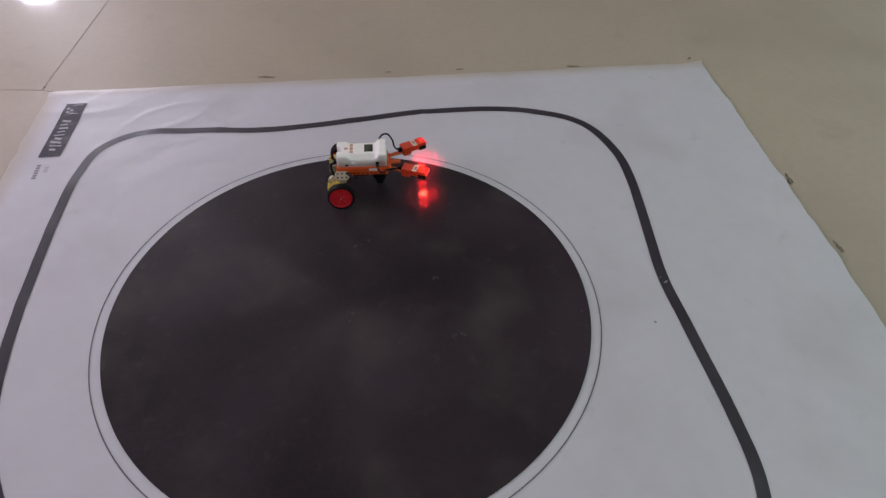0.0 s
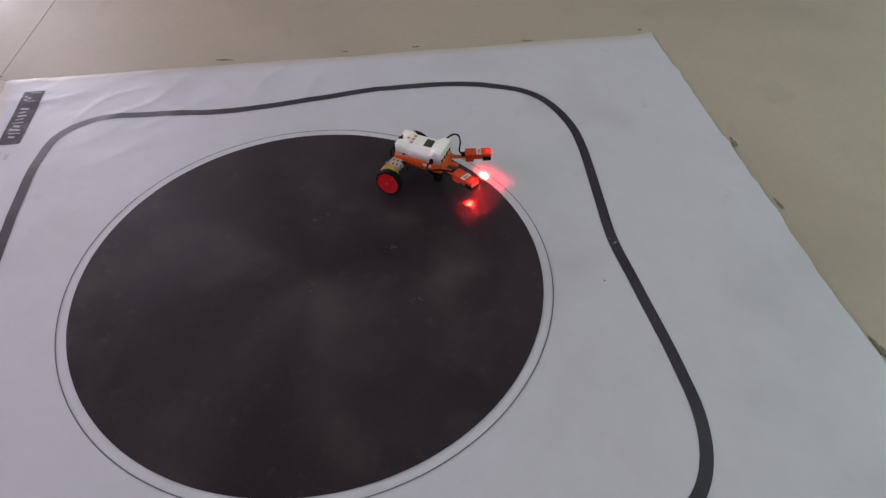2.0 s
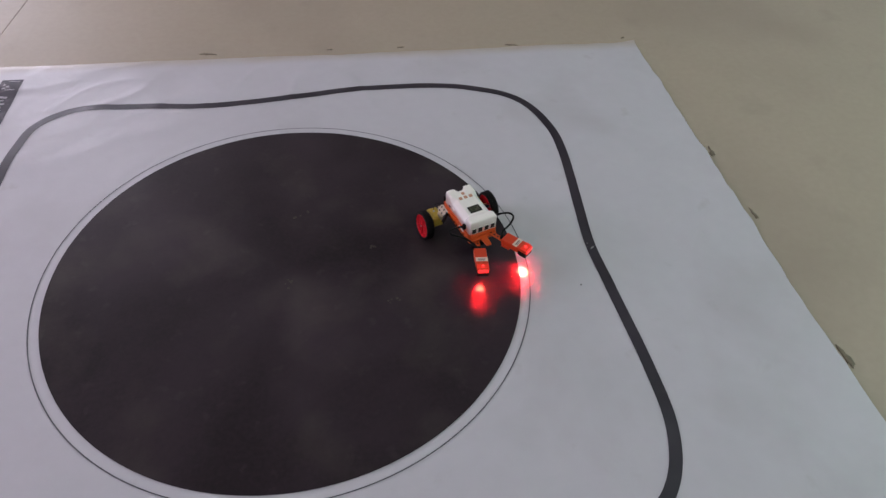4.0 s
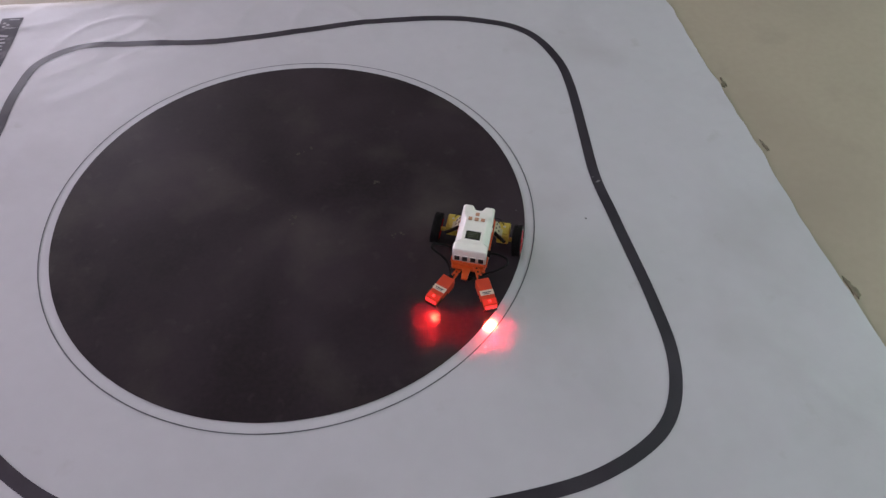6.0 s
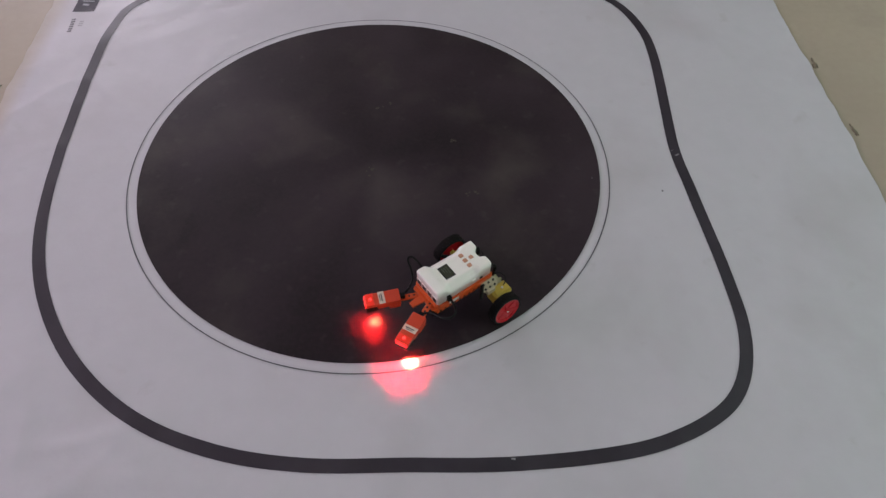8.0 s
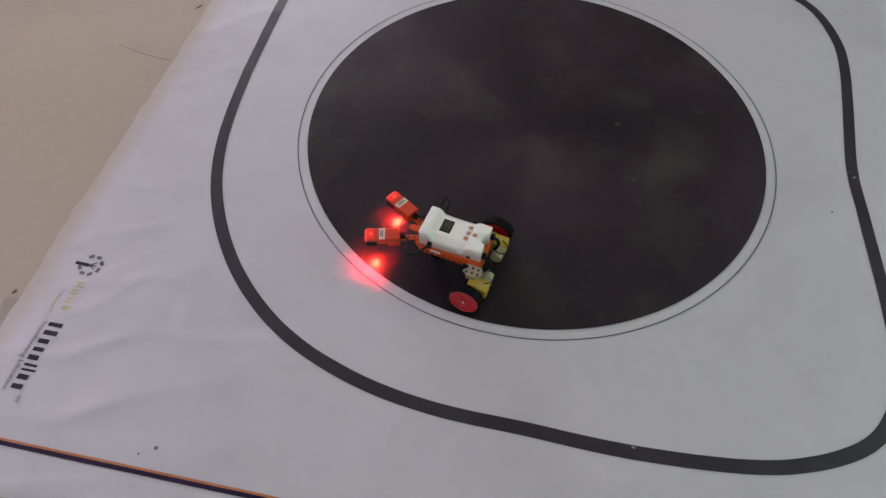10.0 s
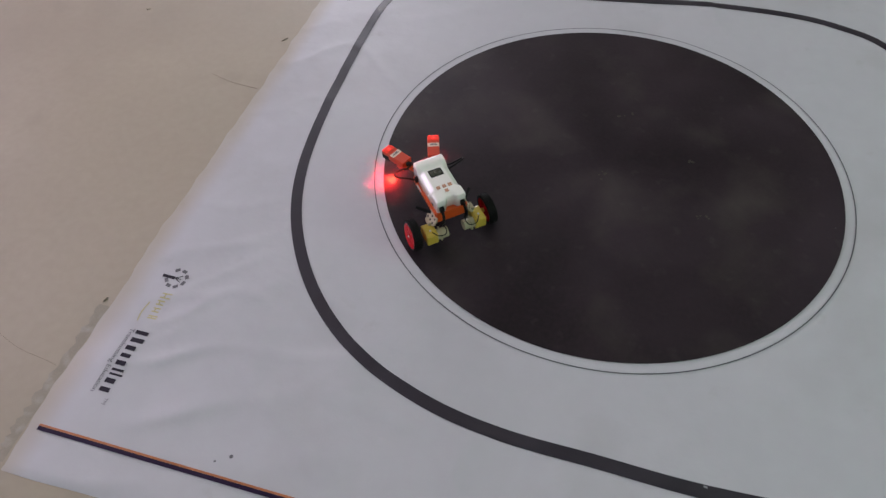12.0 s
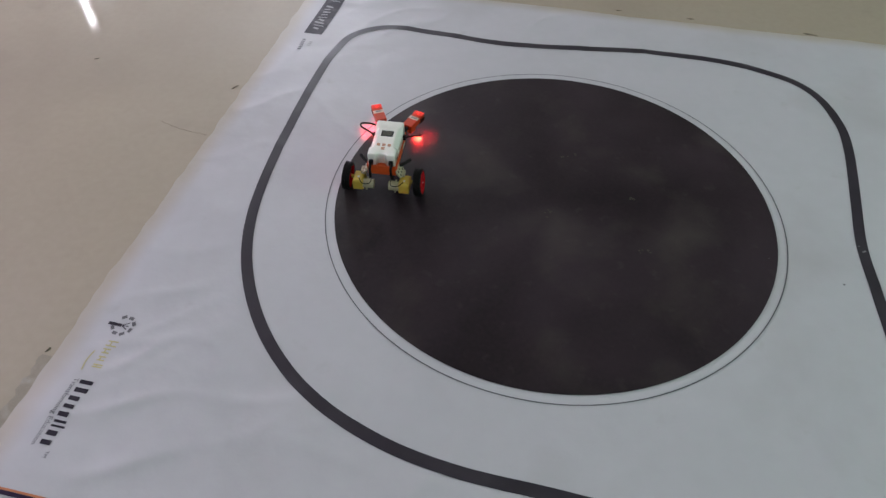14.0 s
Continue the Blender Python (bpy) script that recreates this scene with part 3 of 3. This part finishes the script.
for sgn in (-1, 1):
    part("peg", tube([(0.010, sgn * 0.028, 0.057), (0.022, sgn * 0.041, 0.0575), (0.034, sgn * 0.053, 0.060)], 0.0034, 4, 10), BLACK, chassis)

# white controller with screen, buttons, sockets
controller = new("controller")
controller.parent = robot


def ease(a, b, v):
    f = min(1.0, max(0.0, (v - a) / (b - a)))
    return f * f * (3 - 2 * f)


def shell_mesh():
    """Moulded shell: a pinched waist with sloped flanks between a high front block and two rear lugs with a notch."""
    def rear(y):
        return -0.006 + 0.0075 * (1 - ease(0.0050, 0.0130, abs(y)))

    def half(x):
        w = 0.0284 + 0.0010 * ease(0.0, 0.10, x)
        d = min(x + 0.006, 0.1015 - x, 0.0032)
        return w - 0.0032 + math.sqrt(max(0.0, 0.0032 ** 2 - (0.0032 - d) ** 2))

    def top(x, y, w):
        front, back = ease(0.0745, 0.0880, x), 1 - ease(0.014, 0.027, x)
        crest = 0.0985 + 0.0036 * front + 0.0009 * back
        flat = 0.0186 + 0.0074 * front + 0.0054 * back
        foot = 0.0890 + 0.0115 * front + 0.0085 * back
        a = abs(y)
        z = crest + (foot - crest) * min(1.0, max(0.0, (a - flat) / (0.0288 - flat)))
        z -= 0.0034 * (1 - ease(0.002, 0.013, a)) * (1 - ease(0.0, 0.015, x))
        rim = min(w - a, x - rear(y), 0.1015 - x, 0.0022)
        return z - 0.0022 + math.sqrt(max(0.0, 0.0022 ** 2 - (0.0022 - rim) ** 2))

    us = [0, 0.006, 0.012, 0.02, 0.03] + [0.045 + 0.91 * k / 40 for k in range(41)] + [0.97, 0.98, 0.988, 0.994, 1]
    vs = [-1, -0.985, -0.96, -0.93] + [-0.9 + 1.8 * k / 30 for k in range(31)] + [0.93, 0.96, 0.985, 1]
    bm = bmesh.new()
    grid = []
    for u in us:
        w = half(-0.006 + 0.1075 * u)
        row = []
        for v in vs:
            y = v * w
            x = rear(y) + (0.1015 - rear(y)) * u
            row.append(bm.verts.new((x, y, top(x, y, w))))
        grid.append(row)
    for a, b in zip(grid, grid[1:]):
        for k in range(len(vs) - 1):
            bm.faces.new((a[k], b[k], b[k + 1], a[k + 1]))
    border = [r[0] for r in grid] + grid[-1][1:] + [r[-1] for r in grid[-2::-1]] + grid[0][-2:0:-1]
    for drop in (0.0012, None):
        ring = [bm.verts.new((v.co.x, v.co.y, 0.0705 if drop is None else v.co.z - drop)) for v in border]
        for k in range(len(ring)):
            j = (k + 1) % len(ring)
            bm.faces.new((border[k], ring[k], ring[j], border[j]))
        border = ring
    bm.faces.new(border[::-1])
    return bm


part("shell", shell_mesh(), SHELL, controller, "glossy white plastic controller shell", True)
screen = part("screen", box(0.0540, 0.0726, -0.0128, 0.0128, 0.0975, 0.0989, 0.0003), BLACK, controller, "dark screen bezel")
part("glass", box(0.0560, 0.0706, -0.0108, 0.0108, 0.0985, 0.0992), LCD, screen, "dark green screen glass")
for k in range(3):
    part("text_bar", box(0.0585 + 0.0040 * k, 0.0598 + 0.0040 * k, -0.0085, 0.0060 - 0.003 * k, 0.0990, 0.0994), LCD_TEXT, screen)
for x, y in ((0.0262, -0.0112), (0.0262, 0.0), (0.0262, 0.0112), (0.0148, 0.0)):
    part("button", box(x - 0.0036, x + 0.0036, y - 0.0036, y + 0.0034, 0.0980, 0.1000, 0.0008), TAN, controller, "small tan push button")
for y in (-0.0205, -0.0070, 0.0070, 0.0205):
    sock = part("socket", box(0.0995, 0.1019, y - 0.0044, y + 0.0044, 0.0730, 0.0850, 0.0004), HOLE_SHADE, controller, "dark front socket")
    part("socket_rim", box(0.0998, 0.1026, y - 0.0056, y + 0.0056, 0.0852, 0.0862, 0.0003), SHELL, sock)
for sgn in (-1, 1):
    part("side_plug", box(0.0775, 0.0845, sgn * 0.0320 - 0.0030, sgn * 0.0320 + 0.0030, 0.0725, 0.0835, 0.0008), BLACK, controller, "black plug in the side socket")
    part("side_button", box(0.026, 0.034, sgn * 0.0290 - 0.0008, sgn * 0.0290 + 0.0008, 0.0790, 0.0830, 0.0004), SHELL, controller)
    part("side_slot", box(0.012, 0.018, sgn * 0.0288 - 0.0005, sgn * 0.0288 + 0.0005, 0.0735, 0.0775), HOLE_SHADE, controller)
    part("rear_plug", box(-0.0125, -0.0045, sgn * 0.0205 - 0.0042, sgn * 0.0205 + 0.0042, 0.0765, 0.0855, 0.0008), BLACK, controller, "black plug in the rear socket")
for y in (-0.0225, 0.0225):
    part("screw", cyl(0.0016, 0.001, pose(0.093, y, 0.1012), 10), HOLE_SHADE, controller)

# motors, brackets, wheels
WHEEL_Y, WHEEL_R, CAMBER = 0.0755, 0.0290, 5.0
wheels = []
for sgn in (-1, 1):
    motor = new("gear_motor")
    motor.parent = robot

    def yb(a, b):
        return (min(sgn * a, sgn * b), max(sgn * a, sgn * b))
    part("gearbox", box(-0.029, 0.005, *yb(0.0365, 0.0590), 0.0190, 0.0415, 0.0022), YELLOW, motor, "yellow plastic gearbox")
    part("gearbox_lid", box(-0.027, 0.001, *yb(0.0395, 0.0560), 0.0410, 0.0430, 0.0008), YELLOW, motor)
    part("motor_can", cyl(0.0100, 0.022, pose(-0.019, sgn * 0.0270, 0.0305, 90), 24), PALE, motor, "pale translucent motor end")
    part("strap", box(-0.0295, -0.0085, *yb(0.0285, 0.0320), 0.0198, 0.0412, 0.003), PALE, motor)
    part("shaft", cyl(0.0040, 0.016, pose(0, sgn * 0.063, WHEEL_R, 90), 12), YELLOW, motor)
    part("rivet", cyl(0.0022, 0.002, pose(-0.016, sgn * 0.048, 0.0433), 10), STEEL, motor)
    part("motor_wire", tube([(-0.012, sgn * 0.021, 0.0790), (-0.019, sgn * 0.0215, 0.0725), (-0.019, sgn * 0.022, 0.0590), (-0.013, sgn * 0.023, 0.0450)], 0.0028, 6, 8), BLACK, motor, "flat black cable")
    part("thin_wire", tube([(-0.013, sgn * 0.023, 0.0450), (-0.023, sgn * 0.020, 0.0440), (-0.033, sgn * 0.024, 0.0428), (-0.033, sgn * 0.037, 0.0428), (-0.021, sgn * 0.046, 0.0438)], 0.0009, 8, 6), BLACK, motor)
    bracket = part("bracket", prism([(-0.012, 0.0), (0.012, 0.0), (0.0155, 0.004), (0.0155, 0.0145), (0.012, 0.0185), (-0.012, 0.0185), (-0.0155, 0.0145), (-0.0155, 0.004)], -0.0018, 0.0018, 0.0006,
                   Matrix.Translation((0.003, sgn * 0.0300, 0.0610)) @ Matrix.Rotation(radians(-sgn * 54), 4, "X") @ Matrix.Diagonal((1, sgn, 1, 1))), BEIGE, robot, "beige punched plastic bracket")
    for hx, hy in ((-0.0095, 0.005), (0.0, 0.005), (0.0095, 0.005), (-0.0095, 0.0135), (0.0, 0.0135), (0.0095, 0.0135)):
        m = Matrix.Translation((0.003, sgn * 0.0300, 0.0610)) @ Matrix.Rotation(radians(-sgn * 54), 4, "X") @ Matrix.Translation((hx, sgn * hy, 0.0012))
        part("hole_disc", cyl(0.0021, 0.0018, m, 10), HOLE_SHADE, bracket)
    part("bracket_leg", box(-0.004, 0.012, *yb(0.0375, 0.0460), 0.0405, 0.0500, 0.001), BEIGE, bracket)

    wheel = new("wheel")
    wheel.parent = robot
    wheel.location = (0, sgn * WHEEL_Y, WHEEL_R)
    axis = Matrix.Rotation(radians(90), 4, "X") @ Matrix.Diagonal((WHEEL_R / 0.0325, WHEEL_R / 0.0325, 1, 1))
    part("tyre", lathe([(0.0272, -0.0080), (0.0300, -0.0084), (0.0320, -0.0068), (0.0325, -0.0035), (0.0321, 0.0), (0.0325, 0.0035), (0.0320, 0.0068), (0.0300, 0.0084), (0.0272, 0.0080), (0.0268, 0.0)], axis, 48), RUBBER, wheel, "black rubber tyre", True)
    bm = lathe([(0.0232, -0.0072), (0.0274, -0.0080), (0.0274, 0.0080), (0.0232, 0.0072), (0.0240, 0.0)], axis, 40)
    add_cyl(bm, 0.0058, 0.0050, 0.012, axis @ pose(0, 0, sgn * 0.002), 20)
    for side in (-sgn,):
        add_cyl(bm, 0.0068, 0.0060, 0.005, axis @ pose(0, 0, side * 0.0062), 20)
        for k in range(6):
            add_box(bm, 0.0050, 0.0238, -0.0032, 0.0032, side * 0.0062 - 0.0010, side * 0.0062 + 0.0010, 0.0005, axis @ Matrix.Rotation(radians(60 * k), 4, "Z"), 1)
    add_cyl(bm, 0.0238, 0.0238, 0.0030, axis @ pose(0, 0, -sgn * 0.0041), 36)
    part("rim", bm, RIM, wheel, "bright red plastic spoked rim")
    part("hub_back", cyl(0.0236, 0.0016, axis @ pose(0, 0, sgn * 0.0035), 30), RIM, wheel)
    part("hub_screw", cyl(0.0018, 0.0180, axis, 10), STEEL, wheel)
    bm = bmesh.new()
    for k in range(36):
        for side in (-1, 1):
            add_box(bm, 0.0318, 0.0329, -0.0012, 0.0012, side * 0.0040 - 0.0030, side * 0.0040 + 0.0030, 0.0, axis @ Matrix.Rotation(radians(10 * k + 3 * side), 4, "Z"))
    part("tread", bm, RUBBER, wheel)
    wheels.append((wheel, sgn))


def die(x, y, z, half):
    """The square face of a light-emitting die that looks straight down."""
    bm = bmesh.new()
    bm.faces.new([bm.verts.new((x + a * half, y + b * half, z)) for a, b in ((-1, -1), (-1, 1), (1, 1), (1, -1))])
    return bm


# two floor sensors on splayed arms
def build_sensor(x, y, z, turn, sy):
    s = new("line_sensor")
    s.parent = robot
    s.matrix_local = pose(x, y, z, 0, 0, turn)
    # local x runs from the rear of the case to its lit tip
    bm = box(0.000, 0.0385, -0.0117, 0.0117, 0.0640, 0.0775, 0.0015)
    add_box(bm, 0.0370, 0.0555, -0.0117, 0.0117, 0.0706, 0.0775, 0.0015)
    part("case", bm, SENSOR, s, "red-orange sensor case")
    part("rear_foot", box(0.001, 0.0190, -0.0110, 0.0110, 0.0570, 0.0645, 0.0012), SENSOR, s)
    # open-bottomed skirt round the downward lights
    bm = box(0.0385, 0.0560, -0.0110, -0.0098, 0.0600, 0.0712)
    add_box(bm, 0.0385, 0.0560, 0.0098, 0.0110, 0.0600, 0.0712)
    add_box(bm, 0.0385, 0.0397, -0.0098, 0.0098, 0.0600, 0.0712)
    add_box(bm, 0.0548, 0.0560, -0.0098, 0.0098, 0.0600, 0.0712)
    part("tip_skirt", bm, BLACK, s)
    strip = part("label_strip", box(0.0245, 0.0345, -0.0114, 0.0114, 0.0772, 0.0778), STRIP, s, "pale paper label strip")
    part("print_bar", box(0.0282, 0.0302, -0.0075, 0.0070, 0.0777, 0.0780), INK_GREY, strip)
    part("print_bar", box(0.0314, 0.0326, -0.0060, 0.0055, 0.0777, 0.0780), INK_GREY, strip)
    lamp = part("tip_lens", box(0.0550, 0.0576, -0.0100, 0.0100, 0.0690, 0.0768, 0.0010), LED_TOP, s, "translucent red tip lit from within")
    part("tip_cover", box(0.0425, 0.0540, -0.0112, 0.0112, 0.0770, 0.0782, 0.0005), LED_COVER, s, "red plastic cover lit from within")
    bm = bmesh.new()
    bmesh.ops.create_uvsphere(bm, u_segments=12, v_segments=8, radius=0.0026)
    bmesh.ops.translate(bm, verts=bm.verts, vec=(0.0480, 0, 0.0782))
    part("indicator", bm, LED_DOT, lamp, "small glowing red indicator", True)
    # downward light: a wide shallow cup and a narrow tube side by side
    # both are unseen, added to shape the red glow and hot spot
    part("beam_cup", lathe([(0.0032, 0.0598), (0.0035, 0.0598), (0.0035, 0.0700), (0.0032, 0.0700)], pose(0.0508, 0, 0), 24), BLACK, s)
    part("beam_led", die(0.0508, 0.0, 0.0646, 0.0023), BEAM, lamp)
    part("spot_tube", lathe([(0.0011, 0.0598), (0.0021, 0.0598), (0.0021, 0.0704), (0.0017, 0.0704)], pose(0.0450, sy, 0), 24), BLACK, s)
    part("spot_led", die(0.0450, sy, 0.0697, 0.0011), CORE, lamp)
    part("arm", prism([(-0.040, -0.0045), (0.012, -0.0050), (0.012, 0.0050), (-0.040, 0.0045)], 0.0625, 0.0655, 0.0006), ORANGE, s, "orange punched arm")
    for k in range(4):
        part("hole_disc", cyl(0.0018, 0.0005, pose(-0.031 + 0.008 * k, 0, 0.0656), 10), HOLE_SHADE, s)
    part("plug", box(-0.008, 0.001, -0.0040, 0.0040, 0.0665, 0.0745, 0.0008), BLACK, s)
    return s


build_sensor(0.1355, -0.0265, -0.0100, -22.0, 0.0)
build_sensor(0.1350, 0.0285, 0.0, 25.0, 0.0060)
part("sensor_cable", tube([(0.0810, -0.0345, 0.0790), (0.0820, -0.0480, 0.0830), (0.0850, -0.0640, 0.0850), (0.0920, -0.0660, 0.0820), (0.0960, -0.0520, 0.0740), (0.1020, -0.0390, 0.0670), (0.1130, -0.0310, 0.0630), (0.1290, -0.0262, 0.0605)], 0.0020, 10, 8), BLACK, robot, "looped black sensor cable")
part("sensor_cable", tube([(0.0810, 0.0345, 0.0790), (0.0850, 0.0480, 0.0850), (0.0930, 0.0630, 0.0870), (0.1050, 0.0650, 0.0860), (0.1150, 0.0510, 0.0800), (0.1190, 0.0350, 0.0735), (0.1270, 0.0270, 0.0705)], 0.0020, 10, 8), BLACK, robot, "looped black sensor cable")

# ---- floor slabs ----
slab((-4.2, 1.175), (-0.822, 0.822), (-0.385, 6.0), (-4.2, 6.0))
slab((-0.822, 0.822), (-0.72, 0.79), (-0.72, -0.60), (2.2, -0.90), (2.45, 6.0), (-0.385, 6.0))
slab((2.2, -0.90), (3.2, -1.0), (3.2, 6.0), (2.45, 6.0))
slab((-4.2, 1.175), (-4.2, -1.6), (-2.6, -1.77), (-2.3, 0.977))
slab((-2.3, 0.977), (-2.6, -1.77), (2.1, -2.25), (2.2, -0.90), (-0.72, -0.60), (-0.72, 0.79), (-0.822, 0.822))
slab((2.2, -0.90), (2.1, -2.25), (3.2, -2.37), (3.2, -1.0))
slab((-4.2, -1.6), (-4.2, -3.5), (-1.0, -3.5), (-0.85, -1.95))
slab((-0.85, -1.95), (-1.0, -3.5), (3.2, -3.5), (3.2, -2.37))


# ---- everything that moves ----
DRIVE = [
    (0.0, -0.0184, 0.3546, -1.28),
    (0.5, 0.0434, 0.3506, -8.78),
    (1.0, 0.1016, 0.3392, -14.91),
    (1.5, 0.1608, 0.3152, -22.22),
    (2.0, 0.2103, 0.2854, -30.85),
    (2.5, 0.2569, 0.2471, -42.26),
    (3.0, 0.2942, 0.2022, -51.87),
    (3.5, 0.3238, 0.1518, -61.48),
    (4.0, 0.3448, 0.0970, -71.08),
    (4.5, 0.3566, 0.0395, -80.69),
    (5.0, 0.3589, -0.0192, -90.30),
    (5.5, 0.3515, -0.0779, -98.97),
    (6.0, 0.3378, -0.1347, -109.20),
    (6.5, 0.3106, -0.1880, -118.69),
    (7.0, 0.2764, -0.2349, -128.43),
    (7.5, 0.2348, -0.2755, -135.96),
    (8.0, 0.1854, -0.3095, -145.64),
    (8.5, 0.1318, -0.3345, -155.89),
    (8.7, 0.1089, -0.3424, -165.18),
    (9.2, 0.0493, -0.3554, -175.12),
    (9.7, -0.0117, -0.3582, -185.07),
    (10.2, -0.0721, -0.3506, -195.02),
    (10.6, -0.1189, -0.3372, -202.97),
    (11.0, -0.1634, -0.3176, -210.93),
    (11.5, -0.2128, -0.2853, -216.81),
    (12.0, -0.2569, -0.2462, -229.99),
    (12.5, -0.2971, -0.2005, -238.48),
    (13.0, -0.3249, -0.1515, -250.69),
    (13.5, -0.3455, -0.0918, -259.92),
    (14.0, -0.3520, -0.0351, -265.75),
]


def motions():
    walk(robot, [(t, pose(x, y, 0.0010, 0, 0, a)) for t, x, y, a in DRIVE])
    for w, sgn in wheels:
        rows, t, turned = [], 0.0, 0.0
        # wheel travel follows from 19.4 degrees a second round the disc
        speed = radians(19.4) * (0.357 + sgn * WHEEL_Y) / WHEEL_R
        while t < 14.01:
            rows.append((t, pose(0, sgn * WHEEL_Y, WHEEL_R, sgn * CAMBER) @ pose(0, 0, 0, 0, math.degrees(speed * t), 0)))
            t += 0.25
        walk(w, rows)


motions()
